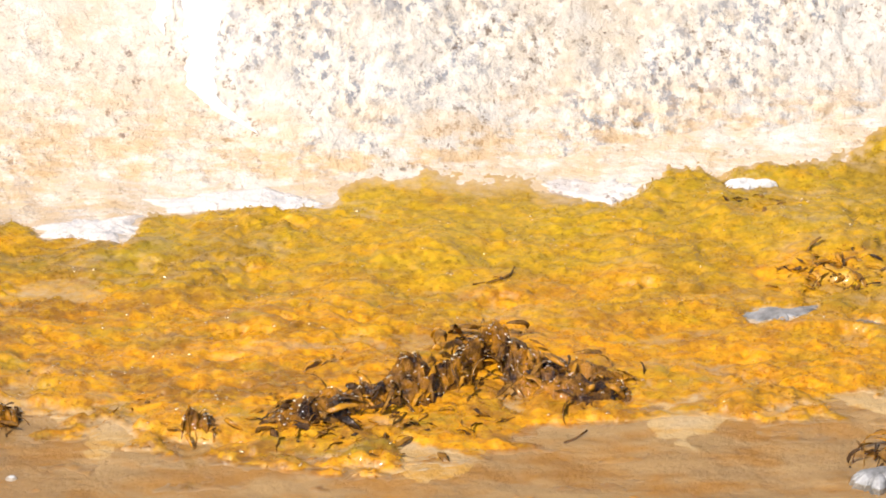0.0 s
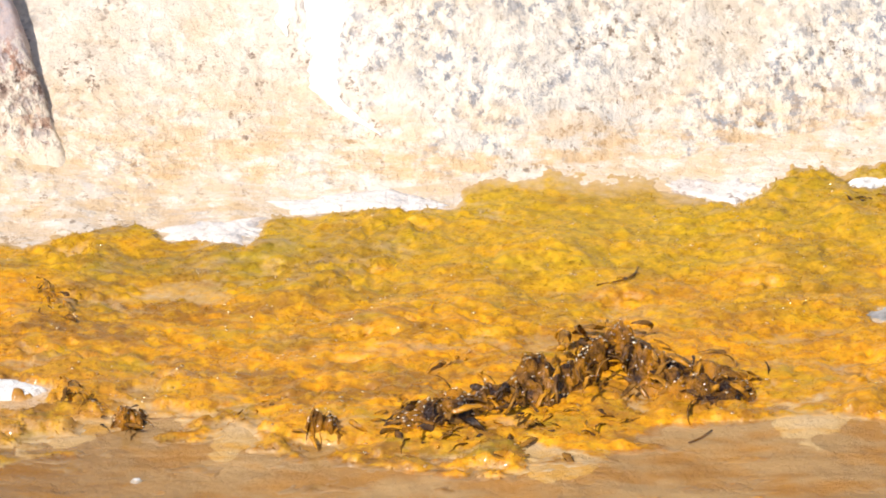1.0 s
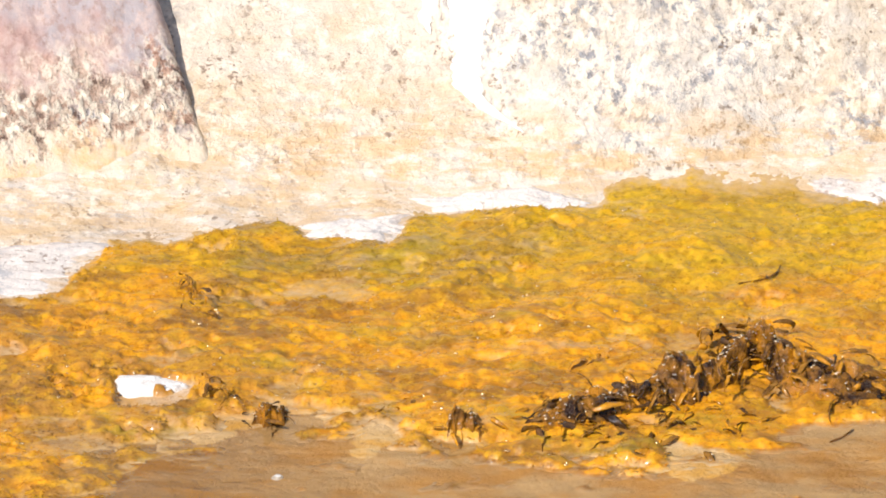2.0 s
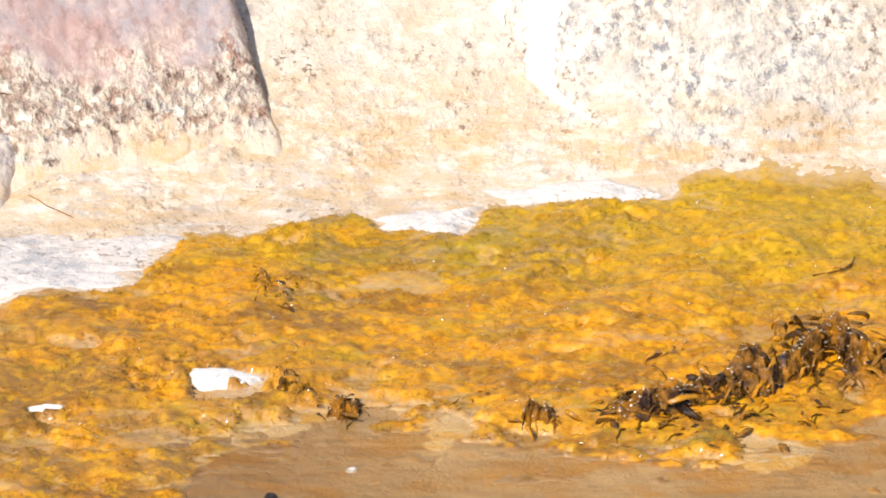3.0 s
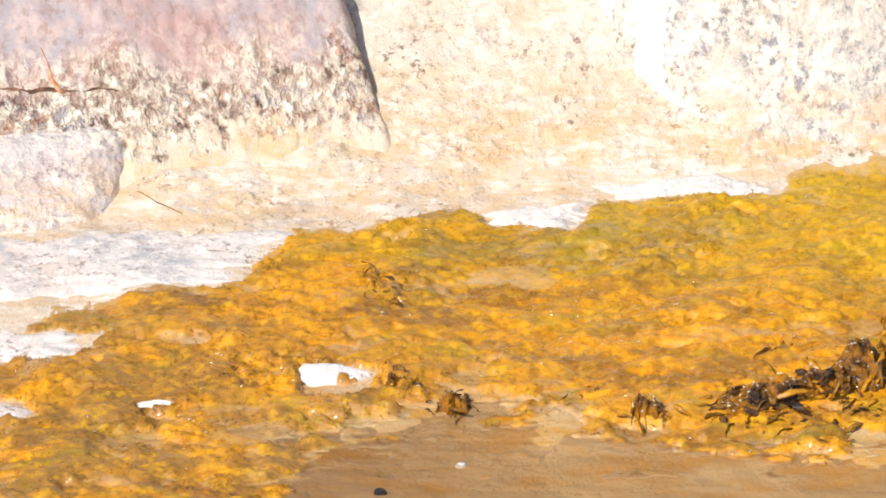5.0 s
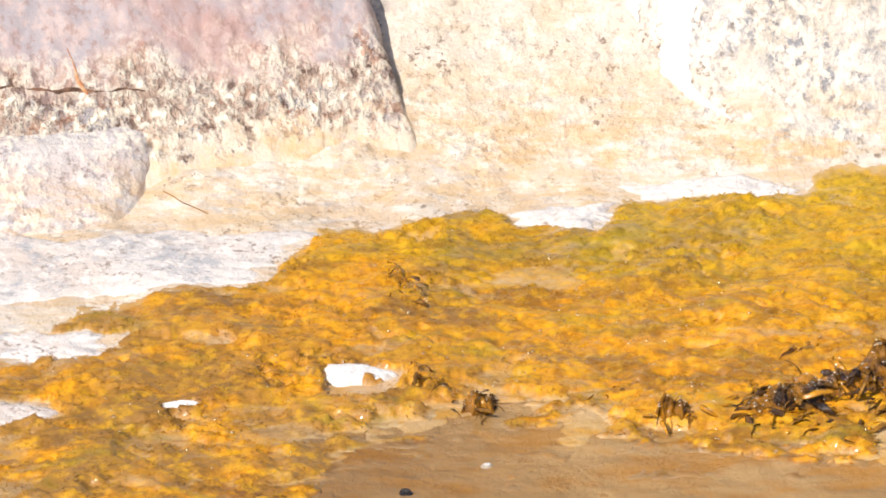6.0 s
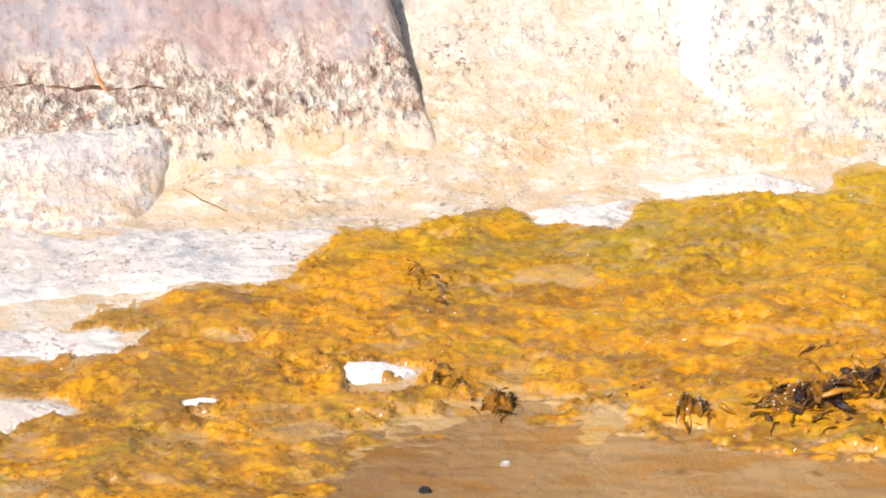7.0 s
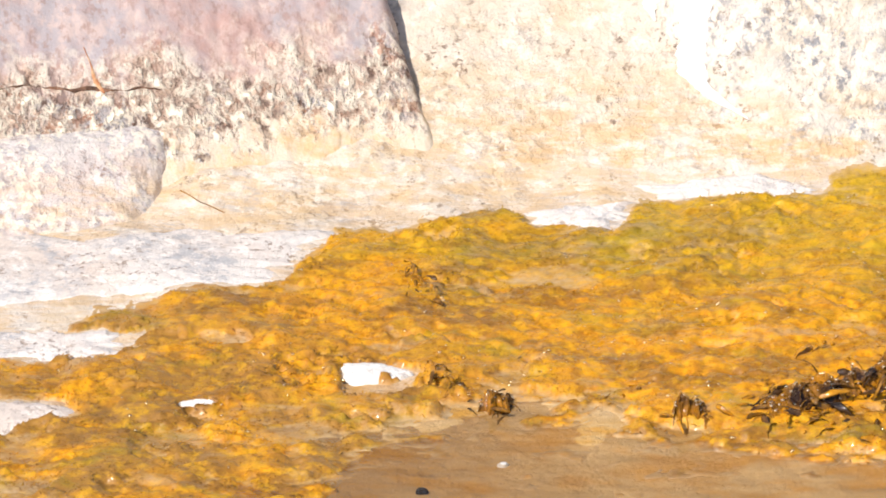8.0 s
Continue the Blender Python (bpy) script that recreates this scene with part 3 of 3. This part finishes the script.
vein([((0.227, 0.300, 0.142), 0.02), ((0.224, 0.300, 0.103), 0.018), ((0.222, 0.300, 0.064), 0.0135), ((0.224, 0.300, 0.036), 0.012), ((0.242, 0.280, 0.021), 0.0095), ((0.274, 0.260, 0.007), 0.001)], "quartz_vein", "bright white quartz band along its edge", quartz, right_boulder)
vein([((0.192, 0.300, 0.142), 0.008), ((0.187, 0.300, 0.103), 0.007), ((0.191, 0.300, 0.087), 0.001)], "quartz_vein", "bright white quartz spot", quartz, right_boulder)
vein([((-0.321, 0.200, 0.106), 0.0004), ((-0.315, 0.200, 0.091), 0.0009), ((-0.311, 0.200, 0.075), 0.0022), ((-0.305, 0.200, 0.065), 0.004), ((-0.302, 0.200, 0.060), 0.001)], "lichen_patch", "small rusty orange lichen patch", lichen, left_boulder, False, 0.002)
vein([((-0.413, 0.200, 0.065), 0.001), ((-0.368, 0.200, 0.066), 0.0009), ((-0.332, 0.200, 0.064), 0.0013), ((-0.291, 0.200, 0.063), 0.0014), ((-0.251, 0.200, 0.065), 0.0004)], "crack", "thin dark brown crack", crack_fill, left_boulder, True, 0.0016)


# ---- flat stones and slabs lying in the algae ----
def top(x, y):
    x, y = np.asarray(x, float), np.asarray(y, float)
    return ground_height(x, y) + np.maximum(algae_depth(x, y), 0)


def flat_stone(name, outline, high, mat, label, category, seed, ragged=0.16, sink=0.004, power=6):
    """A low worn stone with a ragged outline and a nearly flat top, closed below."""
    n, m = 144, 14
    pts = np.array(outline)
    cx, cy = (pts.min(0) + pts.max(0)) / 2
    half_x, half_y = np.ptp(pts, axis=0) / 2
    ang = np.linspace(0, 2 * np.pi, n, endpoint=False)
    ux, uy = np.cos(ang) * half_x, np.sin(ang) * half_y
    rim = (1 + ragged * fbm(np.stack([np.cos(ang), np.sin(ang), ang * 0], -1), 0.35, 5, seed, 0.65)) / inside(outline, cx + ux, cy + uy)
    verts = []
    for k in range(1, m + 1):
        s = k / m
        x, y = cx + rim * s * ux, cy + rim * s * uy
        z = ground_height(x, y) - sink + (high + sink) * (1 - s ** power) ** 0.6 + 0.14 * high * fbm2(x, y, 0.02, 4, seed)
        verts.append(np.stack([x, y, z], -1))
    low = verts[-1].copy()
    low[:, 2] -= 0.006
    c0, c1 = verts[0].mean(0), low.mean(0)
    verts = np.concatenate(verts + [low, c0[None], c1[None]])
    i = np.arange(n)
    j = (i + 1) % n
    faces = np.concatenate([np.stack([k * n + i, (k + 1) * n + i, (k + 1) * n + j, k * n + j], -1) for k in range(m)])
    tri = np.concatenate([np.stack([np.full(n, (m + 1) * n), i, j], -1), np.stack([np.full(n, (m + 1) * n + 1), m * n + j, m * n + i], -1)])
    me = bpy.data.meshes.new(name)
    me.from_pydata([tuple(v) for v in verts], [], [tuple(f) for f in faces] + [tuple(f) for f in tri])
    me.polygons.foreach_set("use_smooth", [True] * len(me.polygons))
    me.materials.append(mat)
    return tagged(new(name, me), label, category, "stones among the algae")


def round_outline(x, y, rx, ry):
    return [(x + rx * math.cos(a * math.pi / 5), y + ry * math.sin(a * math.pi / 5)) for a in range(10)]


SLAB = "rock_slab"
flat_stone(SLAB, BROAD, 0.003, rock_slab, "broad pale granite slab bordering the algae", "rock", 101)
flat_stone(SLAB, LONG, 0.004, rock_slab, "long narrow pale stone slab above the algae", "rock", 102)
flat_stone(SLAB, RAGGED, 0.003, rock_slab, "small ragged pale slab at the edge of the algae", "rock", 103, 0.25)
flat_stone(SLAB, WORN, 0.003, rock_slab, "pale worn slab beside green algae", "rock", 105, 0.2)
flat_stone("stone", WHITE, 0.006, rock_white, "bright white angular stone standing out of the algae", "stone", 106, 0.1)
flat_stone("stone", THIN, 0.01, rock_white, "small thin white stone among wet algae", "stone", 107, 0.15)
flat_stone("stone", SMALL, 0.011, rock_white, "small white stone in algae, its shadow set in fronds below", "stone", 108, 0.15)
flat_stone(SLAB, PATCH, 0.003, rock_slab, "pale rock patch partly overgrown with algae", "rock", 109, 0.3)
flat_stone(SLAB, PINKISH, 0.003, rock_slab, "pinkish pale rock patch among orange algae", "rock", 110, 0.3)
# Two flat grey stones added where wet rock and puddles reflect the sky.
flat_stone("stone", BLUE, 0.002, rock_wet, "flat wet grey stone in place of a puddle reflecting sky", "stone", 111, 0.3)
flat_stone("stone", WET, 0.003, rock_wet, "small wet grey stone in place of a puddle reflecting sky", "stone", 112, 0.3)
flat_stone("stone", round_outline(0.790, -0.433, 0.025, 0.02), 0.014, rock_wet, "dark wet stone in shallow water", "stone", 113, 0.2, power=3)
flat_stone("pebble", round_outline(-0.018, -0.479, 0.006, 0.005), 0.006, rock_dark, "small dark pebble in shallow water", "pebble", 114, 0.1, power=3)
flat_stone("pebble", round_outline(0.051, -0.431, 0.006, 0.005), 0.003, rock_white, "small white pebble in shallow water", "pebble", 115, 0.1, power=3)


# ---- algae tufts ----
def tufts(count):
    rng = np.random.default_rng(7)
    x, y = rng.uniform(-0.48, 0.96, count), rng.uniform(-0.6, 0.26, count)
    d = algae_depth(x, y)
    keep = d > 0.0015
    x, y, d = x[keep], y[keep], d[keep]
    clump = fbm2(x, y, 0.025, 3, 77)
    keep = clump > rng.uniform(-1.1, 0.5, len(x))
    x, y, d = x[keep], y[keep], d[keep]
    n = len(x)
    z = ground_height(x, y) + d - 0.0006
    ang = rng.uniform(0, 2 * np.pi, n)
    size, wide = rng.uniform(0.0018, 0.0055, n), rng.uniform(0.0002, 0.0006, n)
    rise = rng.uniform(0.05, 0.45, n) * size
    dx, dy = np.cos(ang), np.sin(ang)
    rows = []
    for s, w, h in ((0, 1.0, 0), (0.5, 1.15, 0.75), (1.0, 0.35, 0.7)):
        for side in (-1, 1):
            rows.append(np.stack([x + dx * size * s - dy * wide * w * side, y + dy * size * s + dx * wide * w * side, z + rise * h + 0.0001 * side], -1))
    verts = np.stack(rows, 1).reshape(-1, 3)
    base = np.arange(n)[:, None] * 6
    faces = np.concatenate([base + np.array([[0, 1, 3, 2]]), base + np.array([[2, 3, 5, 4]])])
    return mesh_from("algae_tufts", verts, faces, tuft_material)


tagged(new("algae_tufts", tufts(170000)), "fine wet yellow orange algae fronds over the mat", "algae", kind="stuff")


# ---- seaweed ----
def frond_mesh(seed, length, width, curl, fork=True):
    """A leathery ribbon with a midrib, ruffled edges and a forked tip, lying along x and rising."""
    rng = random.Random(seed)
    bm = bmesh.new()

    def ribbon(start, heading, pitch, length, width, turn, bend):
        n, p, rings = 11, Vector(start), []
        for i in range(n):
            t = i / (n - 1)
            w = width * (0.8 + 0.2 * math.sin(4 * t + seed)) * min(1.0, 0.45 + 2.5 * t, 0.4 + 3.2 * (1 - t))
            side = Vector((-math.sin(heading), math.cos(heading), 0.0))
            ahead = Vector((math.cos(heading) * math.cos(pitch), math.sin(heading) * math.cos(pitch), math.sin(pitch)))
            up = ahead.cross(side)
            roll = turn * t * 2.2
            side, up = side * math.cos(roll) + up * math.sin(roll), up * math.cos(roll) - side * math.sin(roll)
            ring = []
            for k, (a, b) in enumerate(((-1, 0), (-0.5, 0.1), (0, 0.25), (0.5, 0.1), (1, 0), (0.5, -0.1), (0, -0.22), (-0.5, -0.1))):
                ruffle = 0.38 * math.sin(i * 1.9 + a * 1.7 + seed) * abs(a)
                ring.append(bm.verts.new(p + side * (a * w) + up * ((b + ruffle) * w * 0.7)))
            rings.append(ring)
            p = p + ahead * (length / (n - 1))
            heading += turn * 0.5 / n + rng.uniform(-0.15, 0.15)
            pitch += bend / n + rng.uniform(-0.12, 0.12)
        for r0, r1 in zip(rings, rings[1:]):
            for k in range(8):
                bm.faces.new((r0[k], r0[(k + 1) % 8], r1[(k + 1) % 8], r1[k]))
        bm.faces.new(rings[0][::-1])
        bm.faces.new(rings[-1])
        return p, heading, pitch

    p, h, q = ribbon((0, 0, 0), 0.0, rng.uniform(0.1, 0.75), length * 0.6, width, rng.uniform(-0.8, 0.8) * curl, -rng.uniform(0.6, 1.6) * curl)
    if fork:
        for s in (-1, 1):
            ribbon(p, h + 0.45 * s, q, length * rng.uniform(0.35, 0.55), width * 0.75, rng.uniform(-1, 1) * curl, rng.uniform(-0.8, 0.8) * curl)
    bmesh.ops.recalc_face_normals(bm, faces=bm.faces)
    me = bpy.data.meshes.new("frond")
    bm.to_mesh(me)
    bm.free()
    me.polygons.foreach_set("use_smooth", [True] * len(me.polygons))
    return me


def bladder_mesh():
    bm = bmesh.new()
    bmesh.ops.create_uvsphere(bm, u_segments=12, v_segments=8, radius=0.0032)
    for v in bm.verts:
        v.co.x *= 1.5
        v.co += 0.0004 * Vector((math.sin(v.co.y * 900), math.cos(v.co.x * 700), 0))
    me = bpy.data.meshes.new("bladder")
    bm.to_mesh(me)
    bm.free()
    me.polygons.foreach_set("use_smooth", [True] * len(me.polygons))
    me.materials.append(weed_amber)
    return me


FRONDS = []
for k in range(12):
    me = frond_mesh(200 + k, 0.045 + 0.045 * (k % 4) / 3, (0.0018, 0.0034, 0.005)[k % 3], 1.9, k % 3 != 2)
    me.materials.append(weed_dark if k % 4 == 0 else weed_brown)
    FRONDS.append(me)
AMBER = []
for me in FRONDS[:6]:
    me = me.copy()
    me.materials.clear()
    me.materials.append(weed_amber)
    AMBER.append(me)
BLADDER = bladder_mesh()


heap_tops = []


def seaweed(spine, count, spread, pile, label, seed, amber=0.3, bladders=0, scale=1.0, upright=0.0, flat=1.0):
    """Fronds heaped along a line on the shore; spine rows are (x, y)."""
    rng = random.Random(seed)
    root = new("seaweed_clump")
    cx, cy = spine[len(spine) // 2]
    root.location = (cx, cy, float(top(cx, cy)))
    tagged(root, label, "seaweed", "seaweed along the waterline")
    keys = np.linspace(0, 1, len(spine))
    if pile >= 0.015:
        n, m = 200, 50
        T2, A2 = np.meshgrid(np.linspace(0, 1, n), np.linspace(-1, 1, m), indexing="ij")
        bx = np.interp(T2, keys, [p[0] for p in spine])
        by = np.interp(T2, keys, [p[1] for p in spine]) + A2 * spread * 2.2 * (1 + 0.5 * fbm2(T2 * 0.4, A2 * 0.02, 0.05, 3, 91))
        full = np.clip(1 - np.abs(A2) ** 2, 0, 1) * np.sin(np.pi * (0.03 + 0.94 * T2)) ** 0.6
        rough = fbm2(bx, by, 0.022, 4, 93, 0.65)
        bz = top(bx, by) - 0.006 + full * np.maximum(0.9 * pile + 0.013 * rough + 0.007 * np.abs(fbm2(bx, by, 0.011, 3, 99)) + 0.004, 0)
        bx, by = bx + 0.004 * fbm2(bx, by, 0.012, 3, 95), by + 0.004 * fbm2(bx, by, 0.012, 3, 97)
        heap_tops.extend(np.stack([bx, by, bz + 0.001], -1)[full > 0.25][::7 if count > 100 else 90].tolist())
        pts = np.stack([bx - cx, by - cy, bz - root.location.z], -1).reshape(-1, 3)
        part("matted_fronds", mesh_from("matted_fronds", pts, grid_faces(n, m), weed_matted), root, "matted wet brown and amber fronds")
    for i in range(count + bladders):
        t = rng.random()
        x = float(np.interp(t, keys, [p[0] for p in spine])) + rng.gauss(0, spread)
        y = float(np.interp(t, keys, [p[1] for p in spine])) + rng.gauss(0, spread * 1.3)
        z = max(float(top(x, y)), 0.0) + rng.random() * pile * math.sin(math.pi * (0.12 + 0.76 * t)) - 0.002
        if i < count:
            me = rng.choice(AMBER if rng.random() < amber * (1.7 if 0.22 < t < 0.45 or t > 0.8 else 0.7) else FRONDS)
            ob = part("frond", me, root)
            ahead = math.atan2(float(np.interp(t + 0.1, keys, [p[1] for p in spine]) - np.interp(t - 0.1, keys, [p[1] for p in spine])), float(np.interp(t + 0.1, keys, [p[0] for p in spine]) - np.interp(t - 0.1, keys, [p[0] for p in spine])))
            turn = Euler((rng.uniform(-0.7, 0.7), rng.uniform(-0.1, 0.45) - upright, ahead + rng.gauss(0, 0.8) + rng.choice((0, math.pi))))
        else:
            ob = part("bladder", BLADDER, root)
            turn = Euler((0, rng.uniform(-0.6, 0.6), rng.uniform(0, 6.28)))
        s = scale * rng.uniform(0.7, 1.25)
        ob.matrix_basis = Matrix.LocRotScale(Vector((x, y, z)) - root.location, turn, (s, s, s * flat))
    return root


seaweed([(0.272, -0.343), (0.314, -0.324), (0.353, -0.302), (0.398, -0.273), (0.438, -0.244), (0.467, -0.205), (0.492, -0.243), (0.535, -0.264), (0.588, -0.265)], 260, 0.0145, 0.022, "heap of wet dark brown bladder wrack at the water's edge", 1, 0.2, 16, 0.76)
seaweed([(0.298, -0.362), (0.385, -0.355), (0.464, -0.328)], 46, 0.013, 0.006, "loose amber and brown seaweed fronds in shallow water", 2, 0.45, 5, 0.6)
seaweed([(-0.01, -0.283), (0.002, -0.294), (0.016, -0.298)], 14, 0.004, 0.013, "small dark seaweed twist beside a white stone", 3, 0.15, 1, 0.45, 0.2)
seaweed([(0.028, -0.322), (0.045, -0.322), (0.062, -0.316)], 26, 0.006, 0.0155, "small dark brown seaweed tangle on wet algae", 17, 0.3, 4, 0.5, 0.1)
seaweed([(-0.028, -0.090), (-0.019, -0.123), (-0.017, -0.142)], 15, 0.004, 0.0145, "upright dark brown seaweed sprig in the algae", 4, 0.3, 1, 0.42, 0.6)
seaweed([(0.473, -0.061), (0.490, -0.056)], 7, 0.006, 0.004, "small forked brown seaweed sprig on algae", 5, 0.0, 0, 0.42, 0.3)
seaweed([(0.197, -0.352), (0.209, -0.349), (0.230, -0.352)], 18, 0.006, 0.016, "small amber brown seaweed clump at the waterline", 6, 0.45, 2, 0.5)
seaweed([(0.248, -0.243), (0.258, -0.254)], 7, 0.004, 0.007, "small dark seaweed piece lying on algae", 7, 0.1, 0, 0.5)
seaweed([(0.134, -0.329), (0.173, -0.297)], 9, 0.006, 0.006, "scattered brown seaweed bits on wet algae", 8, 0.3, 1, 0.36)
seaweed([(0.761, -0.202), (0.774, -0.202)], 4, 0.004, 0.004, "small amber seaweed knot on algae", 9, 0.6, 1, 0.4)
seaweed([(0.779, -0.391), (0.800, -0.370), (0.818, -0.391)], 16, 0.008, 0.012, "reddish brown seaweed clump in shallow water", 10, 0.4, 2, 0.85, 0.3)
seaweed([(0.351, -0.215), (0.321, -0.224)], 8, 0.006, 0.005, "amber seaweed fronds spread on algae", 11, 0.8, 4, 0.6)
seaweed([(0.363, 0.082), (0.371, 0.086)], 2, 0.003, 0.001, "tiny reddish brown seaweed scrap on algae", 12, 0.2, 0, 0.28)

seaweed([(0.735, -0.047), (0.780, -0.036), (0.824, -0.047)], 90, 0.016, 0.008, "flattened brown seaweed film over algae", 13, 0.3, 4, 0.6, 0.0, 0.5)
# Dark fronds added below the small white stone to draw its shadow.
seaweed([(0.688, 0.092), (0.744, 0.092)], 18, 0.006, 0.005, "dark olive fronds added as shadow under a white stone", 14, 0.1, 0, 0.55)
seaweed([(0.524, -0.181), (0.559, -0.175)], 6, 0.006, 0.001, "tiny dark seaweed crumbs on orange algae", 15, 0.2, 0, 0.22)

seaweed([(0.281, -0.345), (0.327, -0.355), (0.376, -0.337), (0.406, -0.312)], 34, 0.011, 0.008, "dark wet seaweed fringe trailing into shallow water", 16, 0.25, 4, 0.62)


# ---- dry stem on the rock ----
def stem(name, points, radius, label):
    cu = bpy.data.curves.new(name, "CURVE")
    cu.dimensions, cu.bevel_depth, cu.bevel_resolution = "3D", radius, 2
    sp = cu.splines.new("POLY")
    sp.points.add(len(points) - 1)
    for q, (x, y) in zip(sp.points, points):
        q.co = (x, y, float(top(x, y)) + radius * 1.5, 1)
    cu.materials.append(weed_brown)
    return tagged(new(name, cu), label, "stem")


stem("dry_stem", [(-0.234, 0.065), (-0.225, 0.058), (-0.217, 0.051), (-0.207, 0.046), (-0.194, 0.037)], 0.0005, "thin dry brown stem lying on pale rock")
stem("twig", [(0.458, -0.073), (0.472, -0.070), (0.485, -0.066), (0.493, -0.050), (0.496, -0.034)], 0.0009, "short reddish brown forked twig on algae")
stem("twig", [(0.525, -0.358), (0.535, -0.351), (0.546, -0.335)], 0.0009, "thin dark twig in shallow water")


# ---- beads added to put glints on the wet algae and seaweed ----
def build_bead(n, l, p):
    n.remove(p)
    clear, gloss, m = n.new("ShaderNodeBsdfTransparent"), n.new("ShaderNodeBsdfGlossy"), n.new("ShaderNodeMixShader")
    gloss.inputs["Roughness"].default_value = 0.25
    # Warm sun glint put into the bead's own tint, with gloss above that of water.
    gloss.inputs[0].default_value = (1.0, 0.8, 0.5, 1)
    m.inputs[0].default_value = 0.4
    l.new(clear.outputs[0], m.inputs[1])
    l.new(gloss.outputs[0], m.inputs[2])
    l.new(m.outputs[0], n["Material Output"].inputs["Surface"])


def beads(count):
    bm = bmesh.new()
    bmesh.ops.create_icosphere(bm, subdivisions=2, radius=1.0)
    unit = np.array([v.co[:] for v in bm.verts])
    tri = np.array([[v.index for v in f.verts] for f in bm.faces])
    bm.free()
    rng = np.random.default_rng(19)
    x, y = rng.uniform(-0.45, 0.93, count * 8), rng.uniform(-0.5, 0.12, count * 8)
    keep = (fbm2(x, y, 0.06, 3, 131) > rng.uniform(-0.2, 0.7, count * 8)) & (algae_depth(x, y) > 0.002)
    x, y = x[keep][:count], y[keep][:count]
    spots = np.stack([x, y, top(x, y)], -1).tolist()
    heap = [v for v in (heap_tops[int(k)] for k in rng.integers(0, len(heap_tops), 340))]
    spots += heap
    verts, faces = [], []
    for k, q in enumerate(spots):
        r = rng.uniform(0.0009, 0.0018)
        verts.append(unit * np.array([r * rng.uniform(0.8, 1.5), r, r * 0.8]) + np.array(q))
        faces.append(tri + k * len(unit))
    return mesh_from("glint_beads", np.concatenate(verts), np.concatenate(faces), material("glint beads", build_bead))


tagged(new("glint_beads", beads(420)), "tiny glossy beads added to make the wet algae glint", "water", kind="stuff")
